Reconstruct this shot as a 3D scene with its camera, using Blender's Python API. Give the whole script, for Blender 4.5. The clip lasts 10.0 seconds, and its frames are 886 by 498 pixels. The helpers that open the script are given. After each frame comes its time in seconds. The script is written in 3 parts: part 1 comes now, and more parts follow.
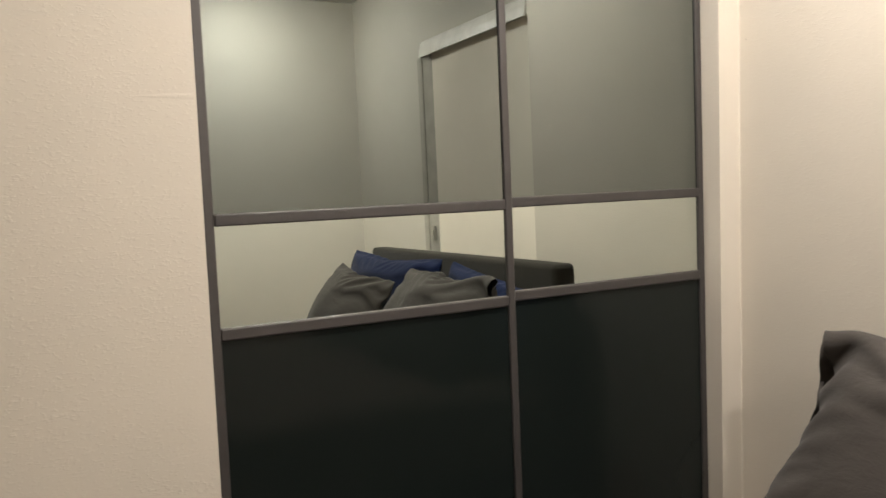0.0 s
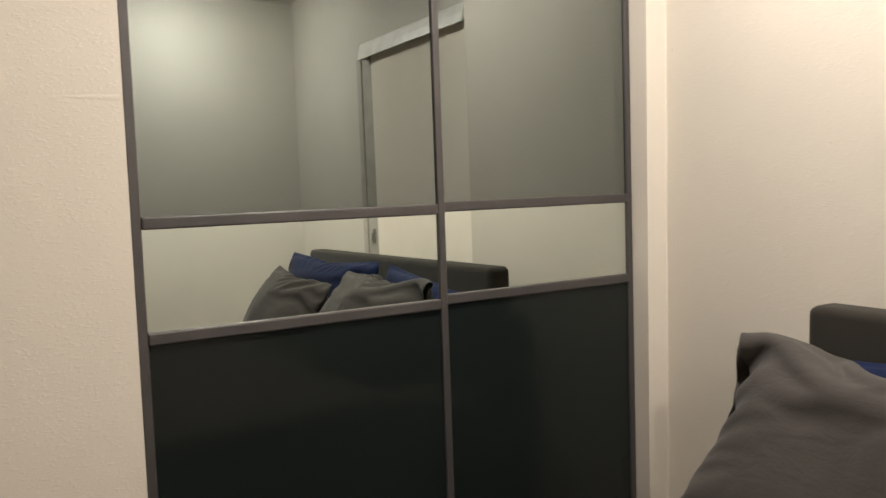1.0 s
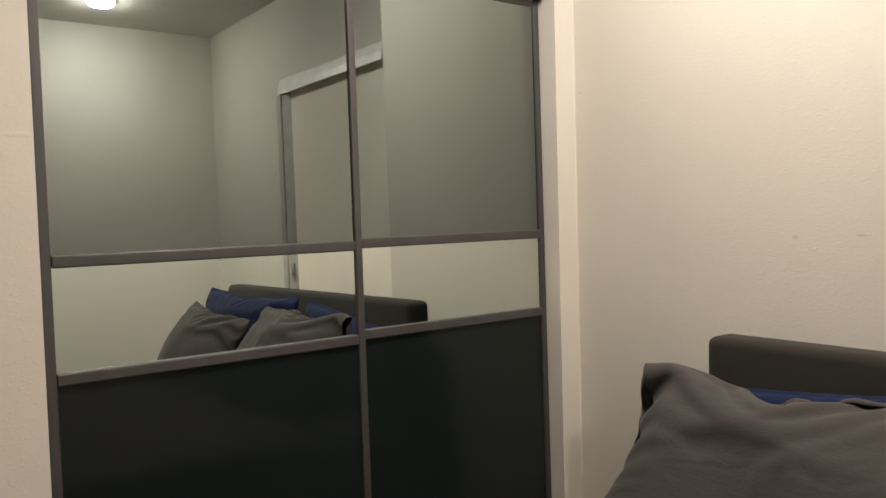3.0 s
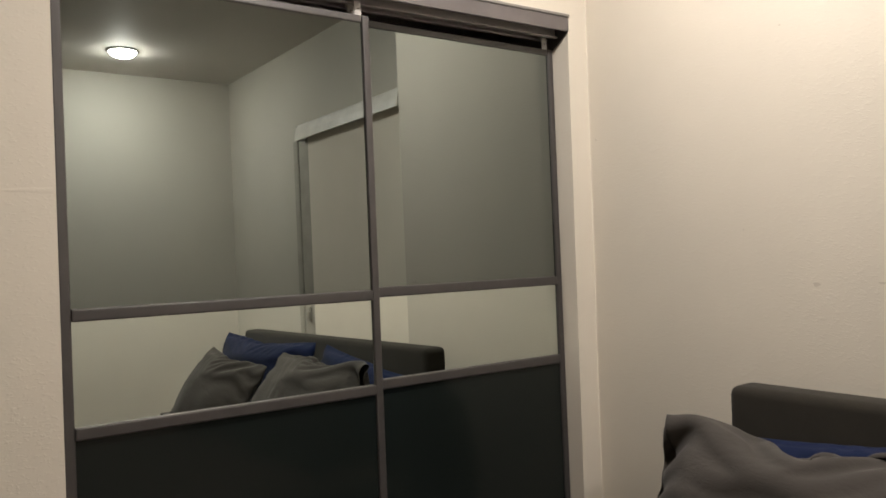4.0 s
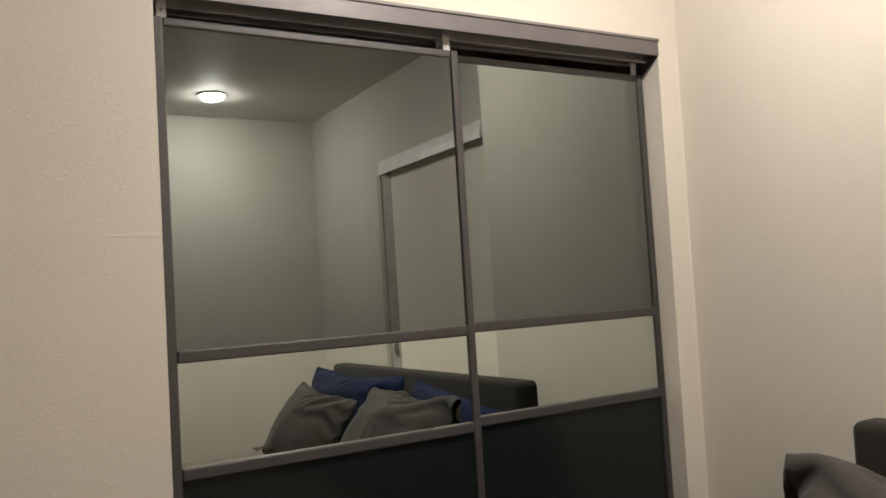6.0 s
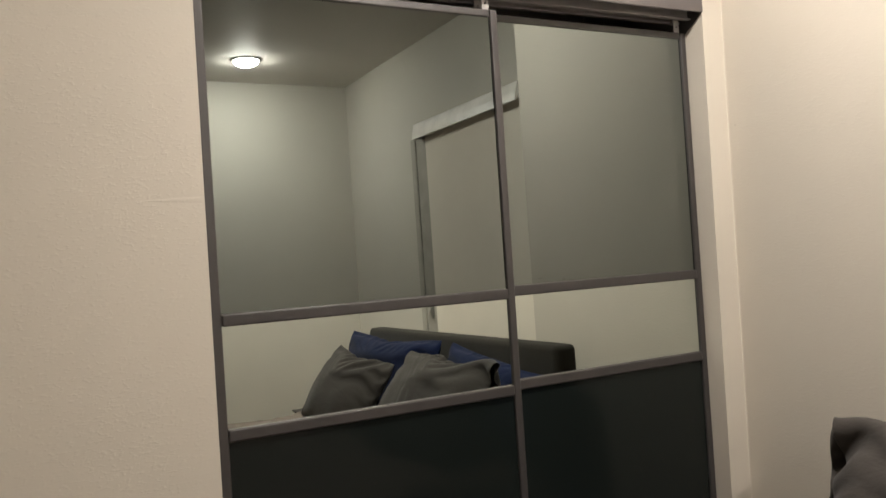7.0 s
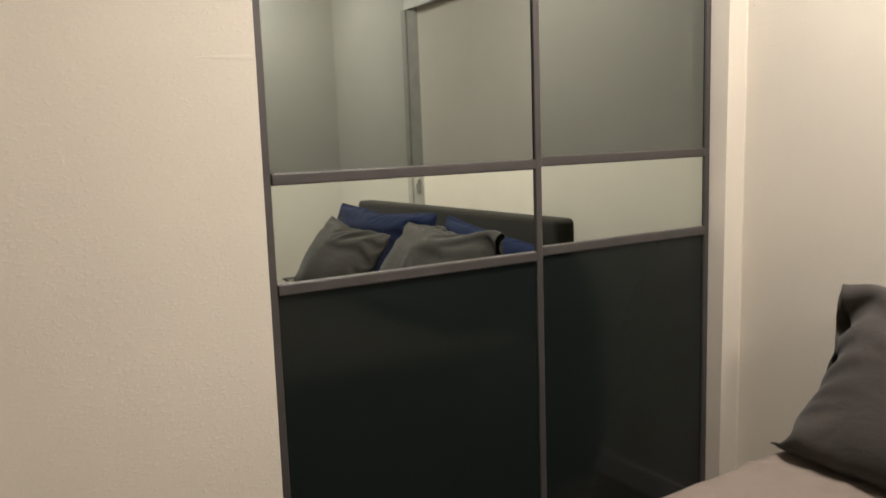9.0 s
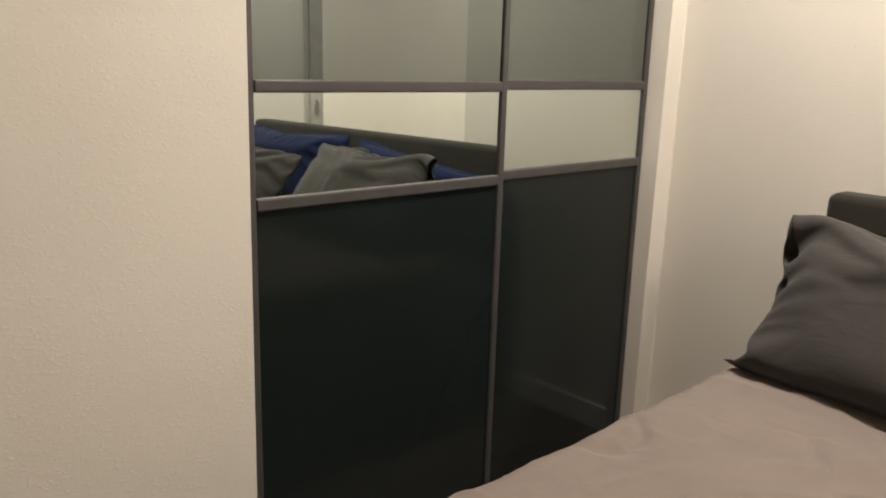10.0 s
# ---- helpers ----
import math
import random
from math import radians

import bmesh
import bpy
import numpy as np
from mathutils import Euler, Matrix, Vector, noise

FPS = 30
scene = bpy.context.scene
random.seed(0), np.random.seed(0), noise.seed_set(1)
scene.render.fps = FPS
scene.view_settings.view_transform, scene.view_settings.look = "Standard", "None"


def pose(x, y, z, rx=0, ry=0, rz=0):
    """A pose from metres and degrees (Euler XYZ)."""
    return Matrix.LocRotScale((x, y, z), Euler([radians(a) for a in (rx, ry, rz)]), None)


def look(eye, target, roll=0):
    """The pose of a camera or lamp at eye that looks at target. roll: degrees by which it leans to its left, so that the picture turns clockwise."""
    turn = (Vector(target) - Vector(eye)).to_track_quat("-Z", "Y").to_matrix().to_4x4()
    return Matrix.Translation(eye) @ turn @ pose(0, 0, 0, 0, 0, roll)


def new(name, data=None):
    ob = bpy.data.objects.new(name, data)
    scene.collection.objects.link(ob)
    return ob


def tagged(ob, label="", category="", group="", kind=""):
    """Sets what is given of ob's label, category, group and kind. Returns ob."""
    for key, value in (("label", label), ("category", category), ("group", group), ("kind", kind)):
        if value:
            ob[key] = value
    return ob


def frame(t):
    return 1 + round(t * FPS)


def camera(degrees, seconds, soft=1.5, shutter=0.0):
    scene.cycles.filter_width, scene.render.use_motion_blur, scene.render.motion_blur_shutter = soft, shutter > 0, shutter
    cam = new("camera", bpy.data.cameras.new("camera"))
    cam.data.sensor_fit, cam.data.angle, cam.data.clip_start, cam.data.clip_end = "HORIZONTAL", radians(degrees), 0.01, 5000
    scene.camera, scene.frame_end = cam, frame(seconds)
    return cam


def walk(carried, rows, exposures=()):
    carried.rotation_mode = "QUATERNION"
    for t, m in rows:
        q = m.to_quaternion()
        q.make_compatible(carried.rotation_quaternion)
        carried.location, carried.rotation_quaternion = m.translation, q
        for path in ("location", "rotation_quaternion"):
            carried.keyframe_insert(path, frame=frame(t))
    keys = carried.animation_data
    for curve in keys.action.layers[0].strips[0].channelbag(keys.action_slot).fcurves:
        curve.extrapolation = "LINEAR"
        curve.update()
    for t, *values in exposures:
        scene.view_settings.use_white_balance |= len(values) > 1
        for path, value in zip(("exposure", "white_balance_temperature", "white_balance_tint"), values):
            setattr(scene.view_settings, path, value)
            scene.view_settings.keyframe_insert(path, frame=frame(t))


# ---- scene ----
cam = camera(58.2, 10.0, shutter=0.5)
PATH = [
    (0, (0.215, -1.907, 1.215), (1.127, -0.135, 1.05), -2.2),
    (0.5, (0.228, -1.922, 1.217), (1.201, -0.183, 1.051), -1.9),
    (1, (0.231, -1.937, 1.222), (1.268, -0.235, 1.056), -1.7),
    (1.5, (0.231, -1.953, 1.224), (1.333, -0.292, 1.064), -1.7),
    (2, (0.23, -1.972, 1.227), (1.395, -0.353, 1.073), -1.6),
    (3.5, (0.217, -1.986, 1.246), (1.42, -0.388, 1.201), -2.0),
    (4, (0.218, -1.98, 1.263), (1.392, -0.361, 1.272), -2.0),
    (4.5, (0.217, -1.965, 1.271), (1.358, -0.324, 1.322), -2.1),
    (5, (0.208, -1.948, 1.276), (1.31, -0.281, 1.355), -2.5),
    (5.5, (0.199, -1.94, 1.282), (1.26, -0.248, 1.384), -3.0),
    (7, (0.179, -1.906, 1.278), (1.122, -0.142, 1.285), -3.5),
    (7.5, (0.166, -1.912, 1.273), (1.099, -0.143, 1.218), -3.5),
    (8, (0.141, -1.919, 1.263), (1.057, -0.145, 1.147), -3.6),
    (8.5, (0.101, -1.919, 1.259), (1.02, -0.153, 1.063), -2.7),
    (9, (-0.046, -1.863, 1.254), (0.974, -0.168, 0.959), -1.7),
    (9.5, (-0.221, -1.754, 1.224), (0.952, -0.177, 0.851), -0.3),
    (10, (-0.305, -1.641, 1.223), (1.005, -0.203, 0.757), 2.0),
]
EXPOSURES = [(0, 0.62), (1, 0.62), (1.5, 0.57), (2, 0.35), (3.5, 0.31), (4.2, 0.02), (5.5, -0.03), (7.0, 0.20), (8.0, 0.53), (8.6, 0.63), (9.5, 0.73), (10, 0.77)]
walk(cam, [(t, look(eye, target, roll)) for t, eye, target, roll in PATH], EXPOSURES)

# ---- world and exposure ----
world = bpy.data.worlds.new("night")
scene.world = world
world.use_nodes = True
world.node_tree.nodes["Background"].inputs[0].default_value = (0.010, 0.012, 0.018, 1)
world.node_tree.nodes["Background"].inputs[1].default_value = 0.3
LAMP_POWER = 452.0          # strength of the round ceiling lamps' diffusers
LAMP_TINT = (1.0, 0.925, 0.852)

# ---- plan, in metres ----
WALL_Y = -0.030            # face of the closet wall
OPEN_L, OPEN_R, OPEN_TOP = 0.567, 2.195, 2.062
RIGHT_X = 2.285            # face of the wall stub beside the closet
STUB_Y = -1.088            # where the stub ends and the window bay begins
BAY_X = 2.585              # face of the window wall
BACK_Y = -4.08
LEFT_X = -2.30
FLOOR = -0.27
CEIL = 2.725


# ---- materials ----
def nodes_of(name):
    m = bpy.data.materials.new(name)
    m.use_nodes = True
    nt = m.node_tree
    return m, nt, nt.nodes["Principled BSDF"]


def link(nt, a, b):
    nt.links.new(a, b)


def noise_tex(nt, scale, detail=4.0, rough=0.55, stretch=(1, 1, 1), distort=0.0):
    co = nt.nodes.new("ShaderNodeTexCoord")
    mp = nt.nodes.new("ShaderNodeMapping")
    mp.inputs["Scale"].default_value = stretch
    link(nt, co.outputs["Object"], mp.inputs["Vector"])
    n = nt.nodes.new("ShaderNodeTexNoise")
    n.inputs["Scale"].default_value = scale
    n.inputs["Detail"].default_value = detail
    n.inputs["Roughness"].default_value = rough
    n.inputs["Distortion"].default_value = distort
    link(nt, mp.outputs["Vector"], n.inputs["Vector"])
    return n.outputs["Fac"]


def ramp(nt, fac, stops):
    r = nt.nodes.new("ShaderNodeValToRGB")
    el = r.color_ramp.elements
    while len(el) < len(stops):
        el.new(0.5)
    for e, (p, c) in zip(el, stops):
        e.position, e.color = p, (*c, 1)
    link(nt, fac, r.inputs["Fac"])
    return r.outputs["Color"]


def bump(nt, bsdf, height, strength, distance, under=None):
    b = nt.nodes.new("ShaderNodeBump")
    b.inputs["Strength"].default_value = strength
    b.inputs["Distance"].default_value = distance
    link(nt, height, b.inputs["Height"])
    if under is not None:
        link(nt, under, b.inputs["Normal"])
    link(nt, b.outputs["Normal"], bsdf.inputs["Normal"])
    return b.outputs["Normal"]


def plaster(name, colour, amount=1.0):
    m, nt, p = nodes_of(name)
    a = tuple(c * 0.955 for c in colour)
    link(nt, ramp(nt, noise_tex(nt, 1.7, 5), [(0.35, a), (0.68, colour)]), p.inputs["Base Color"])
    p.inputs["Roughness"].default_value = 0.62
    p.inputs["Specular IOR Level"].default_value = 0.25
    low = bump(nt, p, noise_tex(nt, 16, 3, 0.5), 0.25 * amount, 0.008)
    blobs = ramp(nt, noise_tex(nt, 75, 3, 0.5, (1, 1, 1.9), 0.4), [(0.53, (0, 0, 0)), (0.68, (1, 1, 1))])
    mid = bump(nt, p, blobs, 0.42 * amount, 0.004, low)
    bump(nt, p, noise_tex(nt, 260, 2), 0.22 * amount, 0.001, mid)
    return m


def painted_metal(name, colour, rough=0.38, metal=0.55):
    m, nt, p = nodes_of(name)
    a = tuple(c * 0.86 for c in colour)
    link(nt, ramp(nt, noise_tex(nt, 9, 5), [(0.35, a), (0.65, colour)]), p.inputs["Base Color"])
    p.inputs["Metallic"].default_value = metal
    r = ramp(nt, noise_tex(nt, 40, 4), [(0.3, (rough - 0.06,) * 3), (0.7, (rough + 0.08,) * 3)])
    link(nt, r, p.inputs["Roughness"])
    bump(nt, p, noise_tex(nt, 300, 2), 0.08, 0.001)
    return m


def mirror_glass(name, colour, rough=0.004):
    m, nt, p = nodes_of(name)
    a = tuple(c * 0.97 for c in colour)
    link(nt, ramp(nt, noise_tex(nt, 2.3, 3), [(0.3, a), (0.7, colour)]), p.inputs["Base Color"])
    p.inputs["Metallic"].default_value = 1.0
    p.inputs["Roughness"].default_value = rough
    return m


def cloth(name, colour, weave=420.0, shade=0.84, sheen=0.10, crease=0.6):
    m, nt, p = nodes_of(name)
    a = tuple(c * shade for c in colour)
    link(nt, ramp(nt, noise_tex(nt, 6, 6), [(0.32, a), (0.66, colour)]), p.inputs["Base Color"])
    p.inputs["Roughness"].default_value = 0.9
    p.inputs["Specular IOR Level"].default_value = 0.15
    p.inputs["Sheen Weight"].default_value = sheen
    p.inputs["Sheen Roughness"].default_value = 0.5
    low = bump(nt, p, noise_tex(nt, 11, 4, 0.55, (1, 2.2, 1), 0.8), 0.30 * crease, 0.012)
    if crease > 0:
        low = bump(nt, p, noise_tex(nt, 38, 3, 0.5, (1, 1.8, 1), 1.6), 0.30 * crease, 0.004, low)
    bump(nt, p, noise_tex(nt, weave, 2), 0.25, 0.001, low)
    return m


M_WALL = plaster("cream_plaster", (0.664, 0.614, 0.533), 0.27)
M_WALL_GREY = plaster("warm_grey_plaster", (0.62, 0.59, 0.525), 0.19)
M_CEIL = plaster("ceiling_plaster", (0.72, 0.685, 0.63), 0.2)
M_TRIM = plaster("trim_paint", (0.80, 0.77, 0.71), 0.12)
M_FRAME = painted_metal("grey_mauve_aluminium", (0.071, 0.065, 0.0637), 0.42, 0.3)
# frame metal made paler for the fascia: the lamp's light put into its colour
M_FASCIA_LIT = painted_metal("lit_mauve_aluminium", (0.162, 0.146, 0.146), 0.42, 0.3)
# silver track, colour raised in place of light the mirrors throw up into it
M_RAIL_LIT = painted_metal("lit_silver_aluminium", (0.42, 0.40, 0.395), 0.45, 0.4)
M_TRACK = painted_metal("dark_track_metal", (0.22, 0.205, 0.195), 0.5, 0.2)
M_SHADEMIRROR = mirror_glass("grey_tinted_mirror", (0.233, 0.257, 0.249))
M_MIRROR = mirror_glass("clear_mirror", (0.715, 0.775, 0.735))
M_BRACKET = painted_metal("white_nylon", (0.42, 0.40, 0.38), 0.5, 0.0)
M_GREY = cloth("grey_cotton", (0.051, 0.0455, 0.0412))
M_BLUE = cloth("navy_cotton", (0.0048, 0.0112, 0.044), 420.0, 0.84, 0.04)
M_DUVET = cloth("taupe_duvet_cotton", (0.182, 0.146, 0.122), 380, 0.92)
M_SHEET = cloth("white_sheet_cotton", (0.62, 0.58, 0.53), 380, 0.92)
M_HEAD = cloth("charcoal_upholstery", (0.026, 0.023, 0.018), 700, 0.85, 0.08, 0.3)
M_VALANCE = painted_metal("white_valance", (0.86, 0.83, 0.77), 0.42, 0.0)
M_POST = painted_metal("grey_white_vinyl", (0.44, 0.42, 0.37), 0.42, 0.0)
M_HANDLE = painted_metal("grey_handle", (0.40, 0.385, 0.35), 0.35, 0.2)
M_BLIND = cloth("roller_blind_fabric", (0.86, 0.795, 0.69), 500, 0.97, 0.0, 0.0)


def black_glass():
    m, nt, p = nodes_of("smoked_black_glass")
    link(nt, ramp(nt, noise_tex(nt, 1.6, 4), [(0.3, (0.0094, 0.0126, 0.0117)), (0.7, (0.0108, 0.0145, 0.0134))]), p.inputs["Base Color"])
    p.inputs["IOR"].default_value = 1.37
    p.inputs["Roughness"].default_value = 0.11
    return m


def floor_wood():
    m, nt, p = nodes_of("brown_laminate")
    info = nt.nodes.new("ShaderNodeObjectInfo")
    grain = noise_tex(nt, 5, 6, 0.6, (0.5, 9, 9), 1.2)
    mix = nt.nodes.new("ShaderNodeMath")
    mix.operation = "MULTIPLY_ADD"
    link(nt, info.outputs["Random"], mix.inputs[0])
    mix.inputs[1].default_value = 0.3
    link(nt, grain, mix.inputs[2])
    link(nt, ramp(nt, mix.outputs[0], [(0.35, (0.09, 0.062, 0.043)), (0.9, (0.20, 0.145, 0.10))]), p.inputs["Base Color"])
    p.inputs["Roughness"].default_value = 0.5
    bump(nt, p, grain, 0.15, 0.002)
    return m


def lamp_glow(power):
    m, nt, p = nodes_of("lamp_diffuser")
    p.inputs["Base Color"].default_value = (0.9, 0.9, 0.88, 1)
    p.inputs["Emission Color"].default_value = (*LAMP_TINT, 1)
    p.inputs["Emission Strength"].default_value = power
    return m


M_BLACK = black_glass()
M_FLOOR = floor_wood()
M_GLOW = lamp_glow(LAMP_POWER)
M_GLOW_BACK = lamp_glow(LAMP_POWER * 0.95)


def window_glass():
    m, nt, p = nodes_of("window_glass")
    p.inputs["Base Color"].default_value = (0.9, 0.95, 0.93, 1)
    p.inputs["Transmission Weight"].default_value = 1.0
    p.inputs["Roughness"].default_value = 0.0
    p.inputs["IOR"].default_value = 1.45
    return m


M_GLASS = window_glass()


# ---- mesh helpers ----
def to_mesh(name, bm, material, smooth=False):
    bmesh.ops.recalc_face_normals(bm, faces=bm.faces[:])
    me = bpy.data.meshes.new(name)
    bm.to_mesh(me)
    bm.free()
    me.materials.append(material)
    if smooth:
        for f in me.polygons:
            f.use_smooth = True
    return me


def part(name, bm, material, parent=None, label="", smooth=False):
    ob = new(name, to_mesh(name, bm, material, smooth))
    if parent is not None:
        ob.parent = parent
    if label:
        tagged(ob, label)
    return ob


def thing(name, place, label, category, group="", kind=""):
    ob = new(name)
    ob.matrix_basis = place
    return tagged(ob, label, category, group, kind)


def box(x0, x1, y0, y1, z0, z1, bevel=0.0, segments=2):
    bm = bmesh.new()
    bmesh.ops.create_cube(bm, size=1.0, matrix=Matrix.LocRotScale(
        ((x0 + x1) / 2, (y0 + y1) / 2, (z0 + z1) / 2), None, (x1 - x0, y1 - y0, z1 - z0)))
    if bevel:
        bmesh.ops.bevel(bm, geom=bm.edges[:], offset=bevel, segments=segments, profile=0.5, affect="EDGES")
    return bm


def extruded(points, depth, m=Matrix.Identity(4)):
    """A flat outline (in x, y) pulled along +z by depth, then placed by m."""
    bm = bmesh.new()
    f = bm.faces.new([bm.verts.new((x, y, 0)) for x, y in points])
    got = bmesh.ops.extrude_face_region(bm, geom=[f])
    bmesh.ops.translate(bm, vec=(0, 0, depth), verts=[v for v in got["geom"] if isinstance(v, bmesh.types.BMVert)])
    bm.transform(m)
    return bm


def lathe(profile, steps=48):
    """A profile of (radius, z) turned about the z axis."""
    bm = bmesh.new()
    rings = []
    for r, z in profile:
        if r < 1e-6:
            rings.append([bm.verts.new((0, 0, z))])
        else:
            rings.append([bm.verts.new((r * math.cos(2 * math.pi * i / steps), r * math.sin(2 * math.pi * i / steps), z)) for i in range(steps)])
    for a, b in zip(rings, rings[1:]):
        for i in range(steps):
            j = (i + 1) % steps
            quad = [a[i % len(a)], a[j % len(a)], b[j % len(b)], b[i % len(b)]]
            quad = list(dict.fromkeys(quad))
            if len(quad) > 2:
                bm.faces.new(quad)
    return bm


UP_XZ = Matrix(((1, 0, 0, 0), (0, 0, 1, 0), (0, 1, 0, 0), (0, 0, 0, 1)))   # outline x, y -> world x, z; depth -> +y
ALONG_Y = Matrix(((0, 0, 1, 0), (1, 0, 0, 0), (0, 1, 0, 0), (0, 0, 0, 1)))  # outline x, y -> world y, z; depth -> +x


# ---- the room's shell ----
def structure(name, bm, material, label, smooth=False):
    return tagged(part(name, bm, material, None, label, smooth), kind="structure", category=name.split("_")[0])


shell = extruded(
    [(LEFT_X, FLOOR), (OPEN_L, FLOOR), (OPEN_L, OPEN_TOP - 0.014), (OPEN_R, OPEN_TOP), (OPEN_R, FLOOR), (RIGHT_X, FLOOR), (RIGHT_X, CEIL), (LEFT_X, CEIL)],
    0.12, Matrix.Translation((0, WALL_Y, 0)) @ UP_XZ)
closet_wall = structure("wall_north", shell, M_WALL, "cream textured plaster wall round the closet opening")
wall_stub = structure("wall_east_stub", box(RIGHT_X, BAY_X + 0.14, STUB_Y, 0.80, FLOOR, CEIL, 0.006), M_WALL,
          "cream textured plaster wall stub beside the closet")
DOOR_Y0, DOOR_Y1, DOOR_TOP = -2.938, STUB_Y - 0.03, 2.098
structure("wall_east", extruded(
    [(BACK_Y, FLOOR), (DOOR_Y0, FLOOR), (DOOR_Y0, DOOR_TOP), (DOOR_Y1, DOOR_TOP), (DOOR_Y1, FLOOR), (STUB_Y, FLOOR), (STUB_Y, CEIL), (BACK_Y, CEIL)],
    0.14, Matrix.Translation((BAY_X, 0, 0)) @ ALONG_Y), M_WALL_GREY, "warm grey plaster wall with the patio door opening")
structure("wall_south", box(LEFT_X - 0.12, BAY_X + 0.14, BACK_Y - 0.12, BACK_Y, FLOOR, CEIL), M_WALL_GREY, "warm grey plaster wall beyond the bed")
structure("wall_west", box(LEFT_X - 0.12, LEFT_X, BACK_Y, 0.80, FLOOR, CEIL), M_WALL, "plain cream plaster wall")
structure("wall_closet_back", box(LEFT_X, RIGHT_X, 0.68, 0.80, FLOOR, CEIL), M_WALL, "plain plaster back of the closet")
structure("ceiling", box(LEFT_X - 0.12, BAY_X + 0.14, BACK_Y - 0.12, 0.80, CEIL, CEIL + 0.1), M_CEIL, "off-white textured plaster ceiling")
floor_base = structure("floor", box(LEFT_X - 0.12, BAY_X + 0.14, BACK_Y - 0.12, 0.80, FLOOR - 0.1, FLOOR - 0.012), M_TRACK, "brown wooden laminate floor")

bead = bmesh.new()
rings = []
for k in range(61):
    z = FLOOR + 0.105 + (CEIL - FLOOR - 0.105) * k / 60
    r = 0.0042 * (1 + 0.35 * noise.noise(Vector((3.3, 1.7, z * 6))))
    rings.append([bead.verts.new((RIGHT_X - x * r, WALL_Y - y * r, z)) for x, y in ((-0.1, 1.25), (0.18, 0.62), (0.62, 0.18), (1.25, -0.1))])
for ra, rb in zip(rings, rings[1:]):
    for i in range(3):
        bead.faces.new((ra[i], ra[i + 1], rb[i + 1], rb[i]))
structure("trim_caulk_bead", bead, M_WALL, "thin white caulk bead in the wall corner", True)

seam = bmesh.new()
rings = []
for k in range(25):
    x = 0.43 + (OPEN_L - 0.006 - 0.43) * k / 24
    z = 1.432 + 0.0012 * noise.noise(Vector((x * 30, 0.5, 2.0)))
    tall = 0.010 * (0.25 + 0.75 * k / 24)
    proud = 0.0007 * min(1.0, k / 10)
    rings.append([seam.verts.new((x, WALL_Y - d, z + a * tall)) for a, d in ((-1, -0.0003), (-0.4, proud * 0.75), (0, proud), (0.4, proud * 0.75), (1, -0.0003))])
for ra, rb in zip(rings, rings[1:]):
    for i in range(4):
        seam.faces.new((ra[i], ra[i + 1], rb[i + 1], rb[i]))
part("plaster_seam", seam, M_WALL, closet_wall, "", True)

M_SCUFF = plaster("scuffed_plaster", (0.55, 0.50, 0.43), 0.2)
for sy, sz, ra, rb in ((-0.835, 1.142, 0.010, 0.006), (-1.015, 1.148, 0.020, 0.003), (-0.755, 1.861, 0.0035, 0.0025), (-0.058, 1.636, 0.004, 0.003), (-0.62, 1.30, 0.003, 0.002)):
    ring = [(ra * math.cos(a) * (1 + 0.2 * math.sin(3 * a + sy)), rb * math.sin(a)) for a in [2 * math.pi * i / 20 for i in range(20)]]
    part("scuff", extruded(ring, 0.0005, Matrix.Translation((RIGHT_X - 0.0004, sy, sz)) @ ALONG_Y), M_SCUFF, wall_stub)


def baseboard(name, x0, x1, y0, y1):
    return structure(name, box(x0, x1, y0, y1, FLOOR, FLOOR + 0.105, 0.004), M_TRIM, "white painted baseboard along the wall")


baseboard("baseboard", RIGHT_X - 0.014, RIGHT_X, STUB_Y, WALL_Y - 0.015)
baseboard("baseboard", BAY_X - 0.014, BAY_X, BACK_Y + 0.015, DOOR_Y0 - 0.02)
baseboard("baseboard", LEFT_X + 0.015, BAY_X - 0.015, BACK_Y, BACK_Y + 0.014)
baseboard("baseboard", LEFT_X + 0.015, OPEN_L - 0.01, WALL_Y - 0.014, WALL_Y)


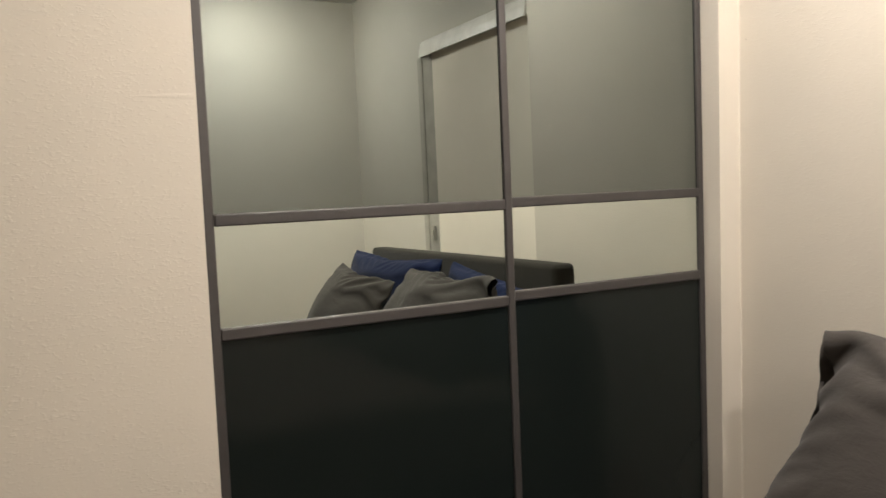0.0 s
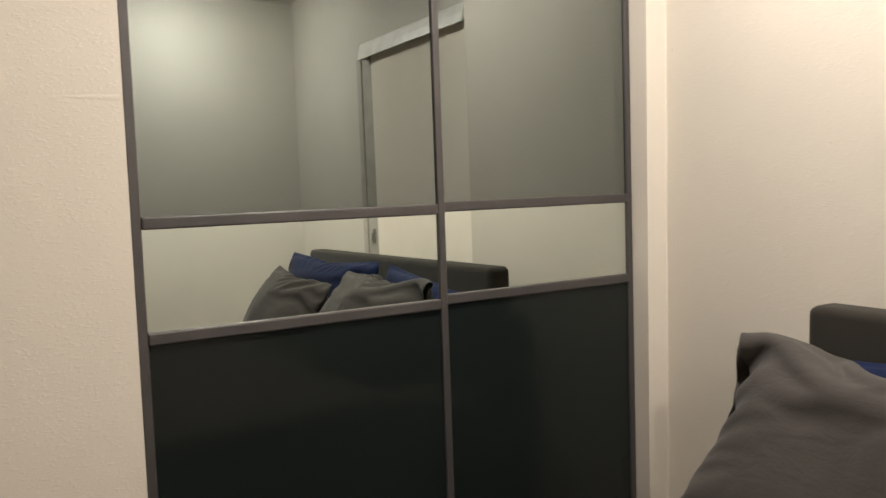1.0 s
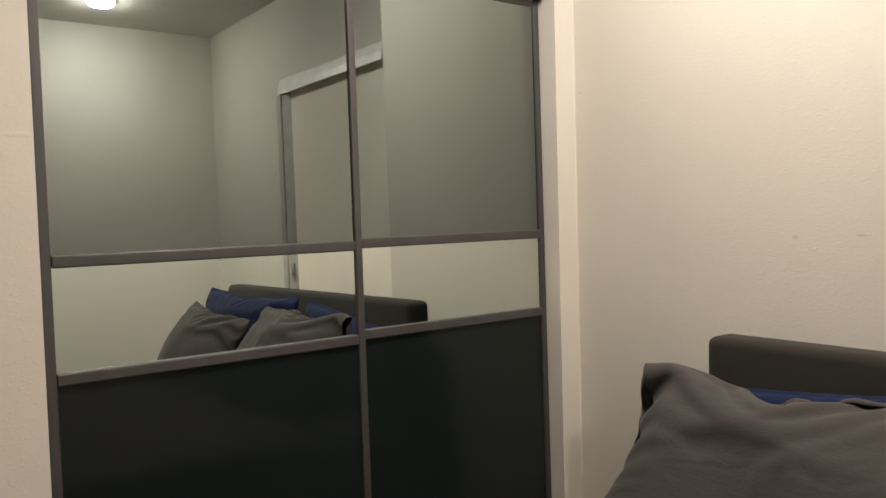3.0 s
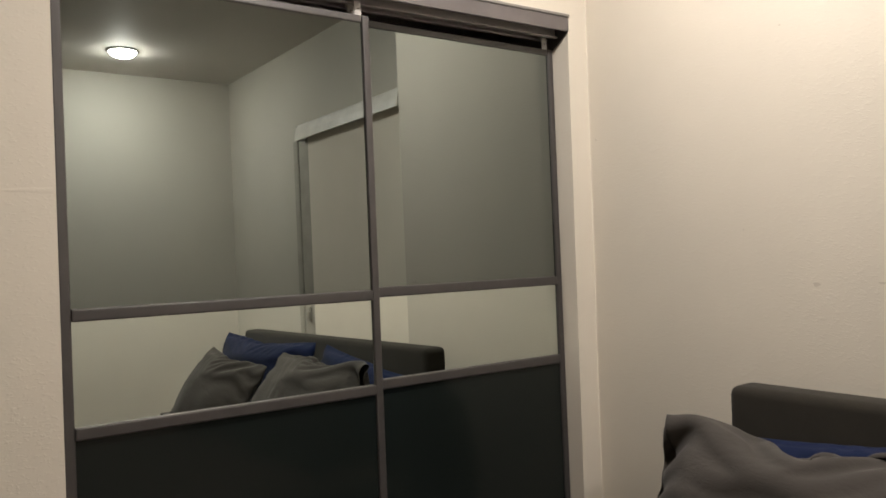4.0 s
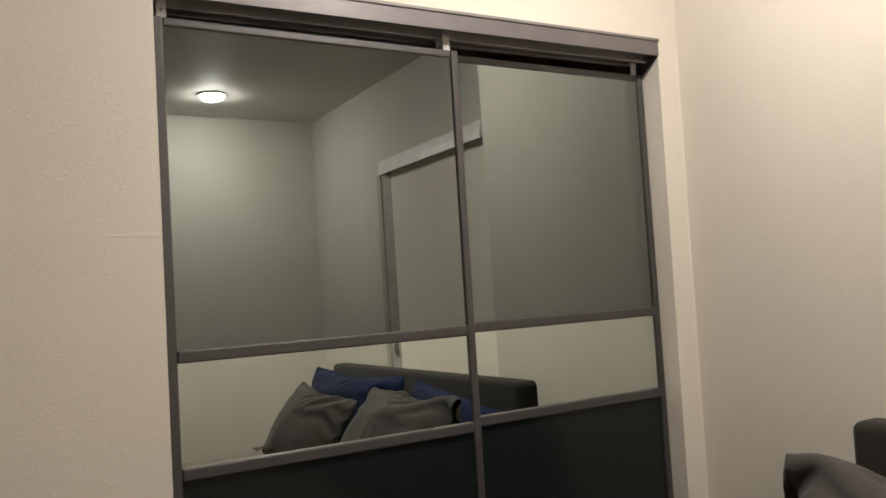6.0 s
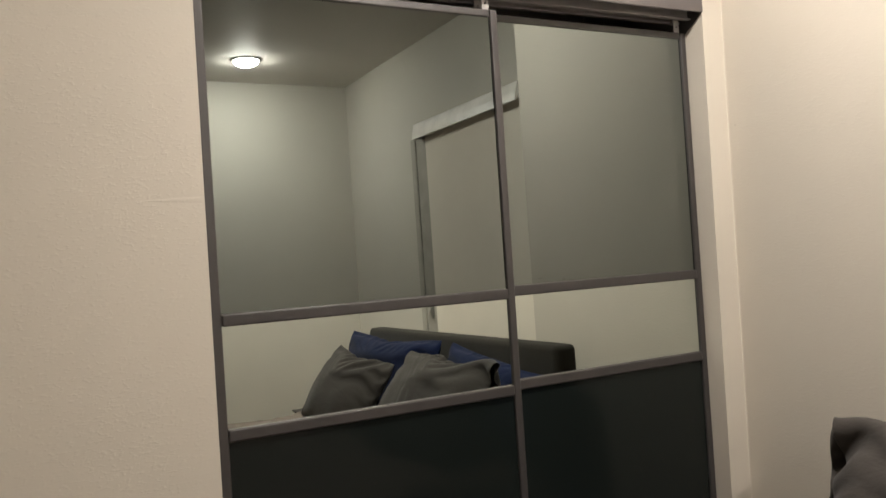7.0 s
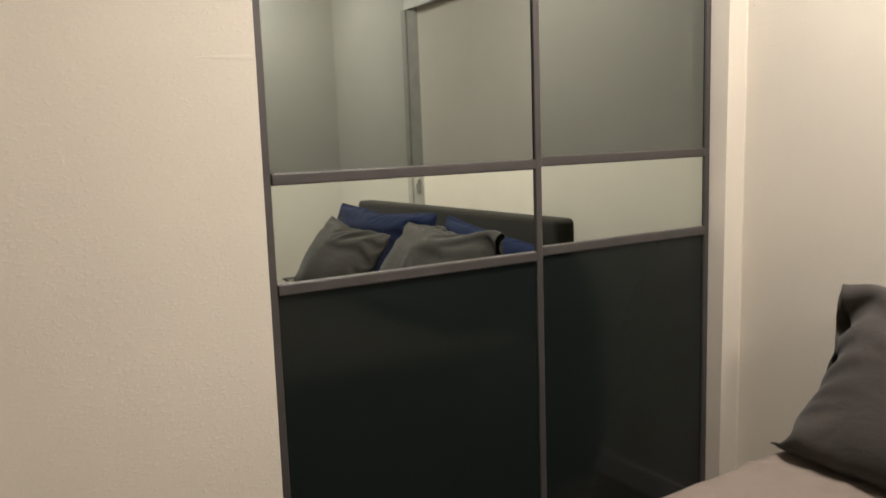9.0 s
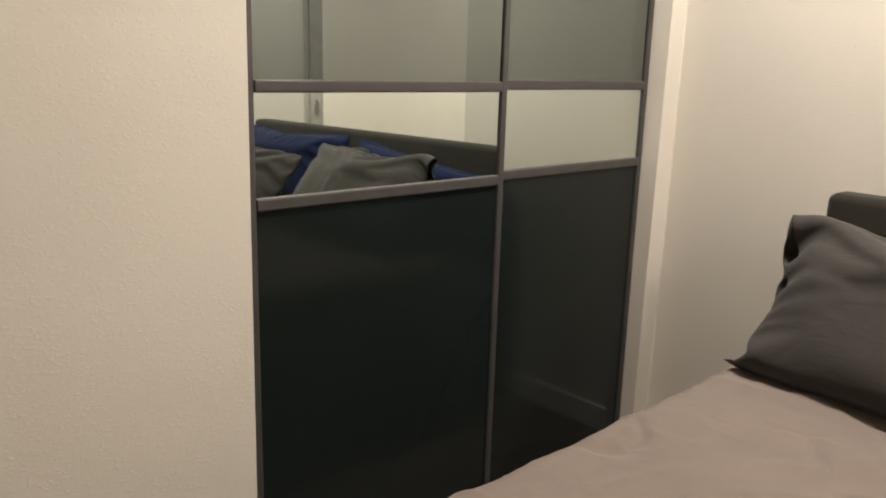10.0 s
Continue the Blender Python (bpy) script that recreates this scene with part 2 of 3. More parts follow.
# ---- sliding closet doors ----
def closet_door(name, x0, x1, y, top, z_up, z_low, label, lean=0.0, turn=0.0):
    """Frame face at y; three panels set 6 mm back behind stiles and rails."""
    door = thing(name, Matrix.Translation(((x0 + x1) / 2, y, FLOOR + 0.012)) @ pose(0, 0, 0, lean, 0, turn), label, "closet door", "sliding closet doors")
    w, h = (x1 - x0) / 2, top - FLOOR - 0.012
    zu, zl = z_up - FLOOR - 0.012, z_low - FLOOR - 0.012
    s, rail, d = 0.024, 0.030, 0.030
    for a in (-w, w - s):
        part("stile", box(a, a + s, 0, d, 0, h, 0.005, 3), M_FRAME, door)
    part("top_rail", box(-w + s, w - s, 0.003, d - 0.004, h - 0.022, h, 0.004), M_FRAME, door)
    part("bottom_rail", box(-w + s, w - s, 0.003, d - 0.004, 0, 0.05, 0.004), M_FRAME, door)
    for z in (zu, zl):
        part("divider_rail", box(-w + s, w - s, -0.003, d - 0.004, z - rail / 2, z + rail / 2, 0.004), M_FRAME, door)
    gy = 0.008
    part("upper_panel", box(-w + s - 0.006, w - s + 0.006, gy, gy + 0.005, zu + rail / 2 - 0.006, h - 0.016), M_SHADEMIRROR, door, "grey tinted mirror panel")
    part("middle_panel", box(-w + s - 0.006, w - s + 0.006, gy, gy + 0.005, zl + rail / 2 - 0.006, zu - rail / 2 + 0.006), M_MIRROR, door, "clear mirror strip")
    part("lower_panel", box(-w + s - 0.006, w - s + 0.006, gy, gy + 0.005, 0.044, zl - rail / 2 + 0.006), M_BLACK, door, "smoked black glass panel")
    for a in (-w + 0.010, w - 0.046):
        hanger = part("hanger", box(a, a + 0.024, 0.006, 0.011, h - 0.004, h + 0.046, 0.002), M_BRACKET, door, "white roller hanger bracket")
        part("roller", lathe([(0, -0.004), (0.011, -0.004), (0.011, 0.004), (0, 0.004)], 20), M_BRACKET, hanger).matrix_basis = pose(a + 0.012, 0.019, h + 0.038, 90)
        part("screw", lathe([(0, -0.002), (0.0035, -0.002), (0.0035, 0.001), (0, 0.002)], 10), M_TRACK, hanger).matrix_basis = pose(a + 0.012, 0.005, h + 0.018, 90)
    return door


DOOR_LEAN = -0.5          # degrees; the doors hang a little back at the top
closet_door("sliding_door", 0.570, 1.418, -0.020, 1.957, 1.148, 0.876,
            "sliding closet door with grey mirror, clear strip and black glass", DOOR_LEAN)
closet_door("sliding_door", 1.365, 2.193, 0.025, 1.962, 1.152, 0.880,
            "sliding closet door on the rear track, partly behind its neighbour", DOOR_LEAN)

track = thing("closet_track", Matrix.Translation((OPEN_R, 0, OPEN_TOP)) @ pose(0, 0, 0, 0, -0.5, 0) @ Matrix.Translation((-OPEN_R, 0, -OPEN_TOP)), "grey mauve metal fascia and track over the closet doors", "closet track")
Z0 = 2.008
part("fascia", box(OPEN_L + 0.001, OPEN_R - 0.001, WALL_Y - 0.006, WALL_Y + 0.002, Z0, OPEN_TOP - 0.006, 0.002), M_FASCIA_LIT, track)
part("fascia_lip", box(OPEN_L + 0.001, OPEN_R + 0.002, WALL_Y - 0.010, WALL_Y + 0.004, OPEN_TOP - 0.006, OPEN_TOP + 0.004, 0.002), M_TRACK, track)
part("track_top", box(OPEN_L + 0.001, OPEN_R - 0.001, WALL_Y + 0.002, 0.088, OPEN_TOP - 0.006, OPEN_TOP - 0.001), M_RAIL_LIT, track)
for yy in (0.030, 0.080):
    part("track_web", box(OPEN_L + 0.001, OPEN_R - 0.001, yy, yy + 0.004, Z0 - 0.006, OPEN_TOP - 0.006, 0.001), M_RAIL_LIT, track)
    part("track_flange", box(OPEN_L + 0.001, OPEN_R - 0.001, yy - 0.014, yy + 0.004, Z0 - 0.010, Z0 - 0.006, 0.001), M_RAIL_LIT, track)
part("end_plate", extruded([(WALL_Y, OPEN_TOP - 0.006), (WALL_Y, Z0), (0.055, Z0 - 0.055), (0.085, Z0 - 0.055), (0.085, OPEN_TOP - 0.006)],
                           0.003, Matrix.Translation((OPEN_R - 0.004, 0, 0)) @ ALONG_Y), M_FRAME, track)

# ---- patio door with roller blind ----
patio = tagged(thing("door_1", Matrix.Identity(4), "white vinyl patio door behind a lowered roller blind", "door"), kind="structure")
part("door_frame", box(BAY_X - 0.012, BAY_X + 0.08, DOOR_Y0 + 0.002, DOOR_Y0 + 0.070, FLOOR + 0.002, DOOR_TOP - 0.004, 0.006), M_POST, patio)
part("door_stile", box(BAY_X - 0.006, BAY_X + 0.07, DOOR_Y0 + 0.072, DOOR_Y0 + 0.262, FLOOR + 0.02, DOOR_TOP - 0.005, 0.006), M_POST, patio)
part("door_frame", box(BAY_X + 0.010, BAY_X + 0.08, DOOR_Y1 - 0.06, DOOR_Y1 - 0.004, FLOOR + 0.002, DOOR_TOP - 0.004, 0.006), M_POST, patio)
part("door_frame", box(BAY_X + 0.010, BAY_X + 0.08, DOOR_Y0 + 0.264, DOOR_Y1 - 0.061, DOOR_TOP - 0.07, DOOR_TOP - 0.004, 0.006), M_POST, patio)
part("pane", box(BAY_X + 0.050, BAY_X + 0.056, DOOR_Y0 + 0.263, DOOR_Y1 - 0.061, FLOOR + 0.01, DOOR_TOP - 0.07), M_GLASS, patio)
handle = part("door_handle", box(BAY_X - 0.022, BAY_X - 0.006, DOOR_Y0 + 0.140, DOOR_Y0 + 0.170, 0.892, 0.985, 0.006, 3), M_HANDLE, patio)
part("latch", box(BAY_X - 0.034, BAY_X - 0.022, DOOR_Y0 + 0.146, DOOR_Y0 + 0.164, 0.917, 0.957, 0.004, 3), M_POST, handle)

blind = thing("roller_blind", Matrix.Identity(4), "lowered cream roller blind with a white valance", "roller blind")
VX = BAY_X - 0.062
VAL_Y0, VAL_Y1, VAL_Z = -2.765, -1.44, 2.072
part("valance", extruded([(VX - 0.020, VAL_Z), (VX - 0.014, VAL_Z), (VX + 0.014, VAL_Z + 0.092), (BAY_X - 0.002, VAL_Z + 0.098), (BAY_X - 0.002, VAL_Z + 0.106),
                          (VX + 0.018, VAL_Z + 0.106), (VX + 0.008, VAL_Z + 0.103), (VX - 0.002, VAL_Z + 0.092), (VX - 0.014, VAL_Z + 0.046)],
                         -(VAL_Y1 - VAL_Y0), Matrix.Translation((0, VAL_Y1, 0)) @ UP_XZ), M_VALANCE, blind, "glossy white blind valance")
for yy in (VAL_Y0 - 0.006, VAL_Y1 + 0.001):
    part("end_cap", box(VX - 0.004, BAY_X - 0.002, yy, yy + 0.005, VAL_Z + 0.004, VAL_Z + 0.102, 0.001), M_VALANCE, blind)
part("roller_tube", lathe([(0, 0), (0.019, 0), (0.019, VAL_Y1 - VAL_Y0 - 0.02), (0, VAL_Y1 - VAL_Y0 - 0.02)], 20), M_BLIND, blind).matrix_basis = pose(BAY_X - 0.034, VAL_Y1 - 0.01, VAL_Z + 0.060, 90)
part("fabric", box(BAY_X - 0.034, BAY_X - 0.0325, DOOR_Y0 + 0.268, DOOR_Y1 - 0.002, FLOOR + 0.06, 2.13), M_BLIND, blind)
part("bottom_bar", box(BAY_X - 0.040, BAY_X - 0.026, DOOR_Y0 + 0.268, DOOR_Y1 - 0.002, FLOOR + 0.035, FLOOR + 0.06, 0.004), M_VALANCE, blind)


# ---- ceiling lamps ----
def ceiling_lamp(x, y, glow):
    lamp = thing("ceiling_lamp", Matrix.Translation((x, y, CEIL)), "lit round white domed flush ceiling lamp", "ceiling lamp", "ceiling lamps")
    part("rim", lathe([(0.078, 0), (0.099, 0), (0.099, -0.006), (0.096, -0.010), (0.088, -0.011), (0.086, -0.003), (0.078, -0.003)]), M_VALANCE, lamp, "", True)
    part("diffuser", lathe([(0, -0.046), (0.02, -0.0452), (0.04, -0.0422), (0.058, -0.0365), (0.072, -0.0285), (0.081, -0.0195), (0.085, -0.010), (0.085, -0.006), (0, -0.006)]), glow, lamp, "glowing frosted diffuser", True)
    return lamp


ceiling_lamp(1.620, -3.44, M_GLOW_BACK)
ceiling_lamp(1.47, -0.95, M_GLOW)

# ---- bed ----
BED_Y0, BED_Y1 = -2.665, -0.680
HEAD_X0, HEAD_X1, HEAD_Z = 2.096, 2.208, 0.877
FOOT_X = 0.02

bed = thing("bed", Matrix.Identity(4), "king bed with a charcoal upholstered headboard", "bed")
hb = box(HEAD_X0, HEAD_X1, -2.74, -0.676, FLOOR + 0.02, HEAD_Z, 0.026, 4)
part("headboard", hb, M_HEAD, bed, "charcoal fabric headboard with rounded edges", True)
part("side_rail", box(FOOT_X, HEAD_X0, BED_Y1 - 0.05, BED_Y1 - 0.01, 0.12, 0.30, 0.01), M_HEAD, bed)
part("side_rail", box(FOOT_X, HEAD_X0, BED_Y0 + 0.01, BED_Y0 + 0.05, 0.12, 0.30, 0.01), M_HEAD, bed)
part("foot_rail", box(FOOT_X - 0.04, FOOT_X, BED_Y0 + 0.01, BED_Y1 - 0.01, 0.12, 0.30, 0.01), M_HEAD, bed)
part("slat_base", box(FOOT_X, HEAD_X0, BED_Y0 + 0.05, BED_Y1 - 0.05, 0.18, 0.215), M_TRACK, bed)
for lx in (FOOT_X + 0.01, HEAD_X0 - 0.10):
    for ly in (BED_Y0 + 0.07, BED_Y1 - 0.13):
        part("leg", box(lx, lx + 0.06, ly, ly + 0.06, FLOOR, 0.18, 0.006), M_TRACK, bed)

mattress = part("mattress", box(FOOT_X + 0.01, HEAD_X0 - 0.004, BED_Y0 + 0.055, BED_Y1 - 0.055, 0.217, 0.350, 0.04, 4), M_SHEET, None, "white sheeted king mattress on the bed", True)
tagged(mattress, category="mattress")

DUVET_TOP = 0.458


def fold(p, scale, seed):
    return noise.noise(Vector((p[0] * scale, p[1] * scale, seed)))


def duvet():
    """A quilt laid over the mattress: a grid that lies flat on top and rolls over at three sides."""
    bm = bmesh.new()
    nx, ny = 230, 260
    x0, x1 = FOOT_X - 0.06, 1.86
    r, drop = 0.075, 0.24
    y0, y1 = BED_Y0 - 0.01, BED_Y1 + 0.020
    half, mid = (y1 - y0) / 2, (y1 + y0) / 2
    flat = half - r
    arc = r * math.pi / 2
    total = flat + arc + drop
    rows = []
    for i in range(nx + 1):
        x = x0 + (x1 - x0) * i / nx
        row = []
        for j in range(ny + 1):
            s = -total + 2 * total * j / ny
            a, sg = abs(s), (1 if s > 0 else -1)
            if a < flat:
                y, z, out, up = a, 0.0, 0.0, 1.0
            elif a < flat + arc:
                th = (a - flat) / r
                y, z, out, up = flat + r * math.sin(th), -r * (1 - math.cos(th)), math.sin(th), math.cos(th)
            else:
                y, z, out, up = half, -r - (a - flat - arc), 1.0, 0.0
            p = (x, s)
            puff = 0.015 * fold(p, 2.3, 1.5) + 0.005 * fold(p, 5.5, 3.1)
            ridge = 0.0
            for k, (sc, amp) in enumerate(((3.1, 0.009), (6.0, 0.004), (10.0, 0.002))):
                q = (x * 0.55 + s * 0.9, s * 0.35 - x * 0.8)
                n = fold(q, sc, 7.7 + k)
                ridge += amp * (1 - min(1, abs(n) * 5.5)) ** 2
            # short sharp creases pressed into the cloth, here and there
            for k, (sc, amp, turn) in enumerate(((4.2, 0.007, 0.6), (6.5, 0.005, -0.5), (9.0, 0.003, 1.1))):
                q = (x * math.cos(turn) * 0.5 + s * math.sin(turn) * 0.5, s * math.cos(turn) - x * math.sin(turn))
                n = fold(q, sc, 31.3 + k * 4)
                where = max(0.0, fold(p, 3.4, 51.0 + k) * 2.2)
                ridge -= 1.9 * amp * min(1.0, where) * max(0.0, 1 - abs(n) * 13) ** 1.5
            off = puff + ridge
            row.append(bm.verts.new((x, mid + sg * (y + out * off), DUVET_TOP - 0.012 * (y1 - (mid + sg * y)) + z + up * off)))
        rows.append(row)
    for a, b in zip(rows, rows[1:]):
        for j in range(ny):
            bm.faces.new((a[j], b[j], b[j + 1], a[j + 1]))
    ob = part("duvet", bm, M_DUVET, None, "taupe cotton duvet spread over the bed", True)
    mod = ob.modifiers.new("thickness", "SOLIDIFY")
    mod.thickness, mod.offset = 0.022, -1
    return tagged(ob, category="duvet")


duvet()


def relax(p, axis, step, rest, stiff, colours):
    """Pulls neighbours step apart along the grid back to their rest lengths, one colour at a time."""
    n, m = p.shape[1], p.shape[2]
    di, dj = step
    for c in range(colours):
        if axis == 0:
            ia = np.arange(0, n - di)
            ia = ia[(ia // di) % 2 == c]
            ja = slice(max(0, -dj), m - max(0, dj))
            jb = slice(max(0, dj), m + min(0, dj))
            a, b, r = p[:, ia, ja], p[:, ia + di, jb], rest[:, ia]
            d = b - a
            length = np.sqrt((d * d).sum(-1)) + 1e-9
            move = d * (0.5 * stiff * (length - r) / length)[..., None]
            p[:, ia, ja] = a + move
            p[:, ia + di, jb] = b - move
        else:
            ja = np.arange(0, m - dj)
            ja = ja[(ja // dj) % 2 == c]
            a, b, r = p[:, :, ja], p[:, :, ja + dj], rest[:, :, ja]
            d = b - a
            length = np.sqrt((d * d).sum(-1)) + 1e-9
            move = d * (0.5 * stiff * (length - r) / length)[..., None]
            p[:, :, ja] = a + move
            p[:, :, ja + dj] = b - move


def spans(p, axis, step):
    n, m = p.shape[1], p.shape[2]
    di, dj = step
    if axis == 0:
        d = p[:, di:, max(0, dj):m + min(0, dj)] - p[:, :n - di, max(0, -dj):m - max(0, dj)]
    else:
        d = p[:, :, dj:] - p[:, :, :m - dj]
    return np.sqrt((d * d).sum(-1))


def pillow_mesh(w, h, t, seed, down, fill, slack=0.05, opening=False, floor_y=-0.22, dents=(), loose=(), sag=(), steps=150):
    """A sewn case of two sheets that a soft filling pushes apart while the cloth hangs and creases.
    down: the pull of gravity in the pillow's own axes; fill: how far the filling reaches (left, right, low, top) in -1..1;
    slack: how much too large the case is; opening: the right end is not sewn, and the back sheet is longer there;
    dents: (u, v, radius, depth) where the filling is beaten in; loose: (u, v, radius in u, in v, amount) where the cloth is too long;
    sag: (u, radius, depth) where the top edge slumps."""
    n, m = 88, 52
    rng = np.random.default_rng(int(seed * 10))
    u, v = np.meshgrid(np.linspace(-1, 1, n + 1), np.linspace(-1, 1, m + 1), indexing="ij")
    flat = np.zeros((2, n + 1, m + 1, 3))
    flat[..., 0], flat[..., 1] = u * w / 2, v * h / 2
    if opening:
        loose_end = np.clip((u - 0.5) / 0.5, 0, 1)
        flat[..., 0] -= 0.026 * loose_end * np.clip(1 - ((v + 0.15) / 0.85) ** 2, 0, 1)      # the end draws in between its corners
        flat[1, ..., 0] -= 0.032 * loose_end * np.clip((v + 0.5) / 0.8, 0, 1)     # the front sheet ends short
    kinds = [(0, (1, 0), 1.0), (1, (0, 1), 1.0), (0, (1, 1), 0.35), (0, (1, -1), 0.35), (0, (2, 0), 0.30), (1, (0, 2), 0.30), (0, (4, 0), 0.08), (1, (0, 4), 0.08)]
    big = flat * (1 + slack)
    rests = [spans(big, axis, step) for axis, step, _ in kinds]
    blotch = np.array([[noise.noise(Vector((x * 3.1, y * 2.3, seed + 30))) for y in v[0]] for x in u[:, 0]])
    extra = slack * 1.2 * blotch
    for lu, lv, ru, rv, much in loose:
        extra = extra + much * np.exp(-((u - lu) / ru) ** 2 - ((v - lv) / rv) ** 2)
    rests = [r * (1 + extra[None, :r.shape[1], :r.shape[2]]) for r in rests]
    a = (2 * u - fill[0] - fill[1]) / (fill[1] - fill[0])
    b = (2 * v - fill[2] - fill[3]) / (fill[3] - fill[2])
    foam = t * np.sqrt(np.clip(1 - np.abs(a) ** 2.6, 0, 1)) * np.sqrt(np.clip(1 - np.abs(b) ** 2.2, 0, 1))
    for du, dv, r, deep in dents:
        foam *= 1 - deep * np.exp(-((u - du) ** 2 + ((v - dv) * h / w * 1.5) ** 2) / r ** 2)
    if opening:
        foam = np.maximum(foam, 0.016 * np.clip((u - 0.7) / 0.3, 0, 1) * np.clip(1 - (v - 0.35) ** 2 / 0.40, 0, 1))
    lumps = np.array([[noise.noise(Vector((x * 2.2, y * 1.5, seed))) for y in v[0]] for x in u[:, 0]])
    foam *= 1 + 0.16 * lumps
    p = flat.copy()
    wave = np.array([[noise.noise(Vector((x * 4.0, y * 3.0, seed + 7))) for y in v[0]] for x in u[:, 0]])
    p[0, ..., 2] = foam * 0.3 + 0.012 * wave
    p[1, ..., 2] = -foam * 0.3 + 0.012 * wave
    p += rng.normal(0, 0.002, p.shape)
    vel = np.zeros_like(p)
    home = flat.copy()
    for su, r, deep in sag:
        fall = deep * np.exp(-((u - su) / r) ** 2) * np.clip((v + 0.2) / 1.2, 0, 1) ** 4
        home[..., 1] -= fall
        p[..., 1] -= fall
    if opening:
        droop = np.clip((u - 0.72) / 0.28, 0, 1) ** 1.5 * np.clip(v + 0.1, 0, 1)
        corner = np.clip((u - 0.84) / 0.16, 0, 1) ** 2 * np.clip((v - 0.3) / 0.7, 0, 1)
        for sheet, deep in ((0, 0.060), (1, 0.010)):
            home[sheet, ..., 1] -= deep * droop + 0.024 * corner
            p[sheet, ..., 1] -= deep * droop + 0.024 * corner
    hold = (0.012 + 0.10 * np.clip(foam / t, 0, 1))[None, ..., None]
    down = np.array(down)
    for step in range(steps):
        last = p.copy()
        p += vel * 0.88 + down * 0.00035
        for _ in range(5):
            gap = p[0, ..., 2] - p[1, ..., 2]
            push = np.clip(foam - gap, 0, 0.02) * 0.20
            p[0, ..., 2] += push
            p[1, ..., 2] -= push
            if opening:
                shut = np.clip(gap - 0.020 - 0.9 * (1 - u), 0, 0.03) * 0.25 * (u > 0.8)
                p[0, ..., 2] -= shut
                p[1, ..., 2] += shut
            thin = np.clip(0.004 - gap, 0, 0.02) * 0.5
            p[0, ..., 2] += thin
            p[1, ..., 2] -= thin
            for (axis, move, stiff), rest in zip(kinds, rests):
                relax(p, axis, move, rest, stiff, 2)
            for edge in ((0, slice(None)), (slice(None), 0), (slice(None), m)) + (() if opening else ((n, slice(None)),)):
                mean = (p[0][edge] + p[1][edge]) / 2
                p[0][edge] = mean
                p[1][edge] = mean
            p[..., 1] = np.maximum(p[..., 1], floor_y)
            p[..., 2] = np.minimum(p[..., 2], t * 0.62)
        p[..., :2] += (home - p)[..., :2] * hold
        p[..., 2] -= p[..., 2].mean() * 0.2
        vel = p - last
    bm = bmesh.new()
    front = [[bm.verts.new(p[1, i, j]) for j in range(m + 1)] for i in range(n + 1)]
    back = [[front[i][j] if (i == 0 or j in (0, m) or (i == n and not opening)) else bm.verts.new(p[0, i, j])
             for j in range(m + 1)] for i in range(n + 1)]
    for sheet in (front, back):
        for i in range(n):
            for j in range(m):
                quad = list(dict.fromkeys((sheet[i][j], sheet[i + 1][j], sheet[i + 1][j + 1], sheet[i][j + 1])))
                if len(quad) > 2:
                    bm.faces.new(quad)
    return bm, p[0, :, m]


def lying_frame(centre, across, up):
    """A pose whose x runs along across and whose y runs along up as far as it can."""
    x = Vector(across).normalized()
    z = x.cross(Vector(up)).normalized()
    y = z.cross(x)
    m = Matrix((x, y, z)).transposed().to_4x4()
    return Matrix.Translation(centre) @ m


def rolled_flap(seam_line, seed):
    """A loose fold that rises from the top seam and rolls over to the front."""
    bm = bmesh.new()
    first, final, turns = 24, 62, 9
    rows = []
    for i in range(first, final + 1):
        k = (i - first) / (final - first)
        x, y, z = seam_line[i]
        size = math.sin(math.pi * k) ** 0.6 * (0.020 + 0.007 * noise.noise(Vector((k * 5, seed, 0.3))))
        lean = 0.5 + 0.5 * noise.noise(Vector((k * 3.4, seed, 4.1)))
        row = []
        for j in range(turns + 1):
            a = math.pi * (1.05 * j / turns)
            reach = size * (1 - math.cos(a)) * (0.8 + 0.5 * lean)
            row.append(bm.verts.new((x + 0.004 * noise.noise(Vector((k * 8, j * 0.3, seed))), y - 0.006 + size * 0.75 * math.sin(a), z + 0.010 - reach)))
        rows.append(row)
    for ra, rb in zip(rows, rows[1:]):
        for j in range(turns):
            bm.faces.new((ra[j], rb[j], rb[j + 1], ra[j + 1]))
    return bm


def pillow(centre, across, up, w, h, t, seed, material, label, fill, slack=0.05, opening=False, floor_y=-0.22, dents=(), loose=(), sag=()):
    place = lying_frame(centre, across, up)
    down = place.to_3x3().transposed() @ Vector((0, 0, -1))
    ob = thing("pillow", place, label, "pillow", "pillows on the bed")
    sewn, seam_line = pillow_mesh(w, h, t, seed, down, fill, slack, opening, floor_y, dents, loose, sag)
    case = part("case", sewn, material, ob, "", True)
    if opening:
        mod = case.modifiers.new("thickness", "SOLIDIFY")
        mod.thickness, mod.offset = 0.0025, 0
        roll = part("flap", rolled_flap(seam_line, seed), material, ob, "loose fold of cloth rolled over the top seam", True)
        mod = roll.modifiers.new("thickness", "SOLIDIFY")
        mod.thickness, mod.offset = 0.003, 0
    mod = case.modifiers.new("smooth", "SUBSURF")
    mod.levels = mod.render_levels = 1
    return ob


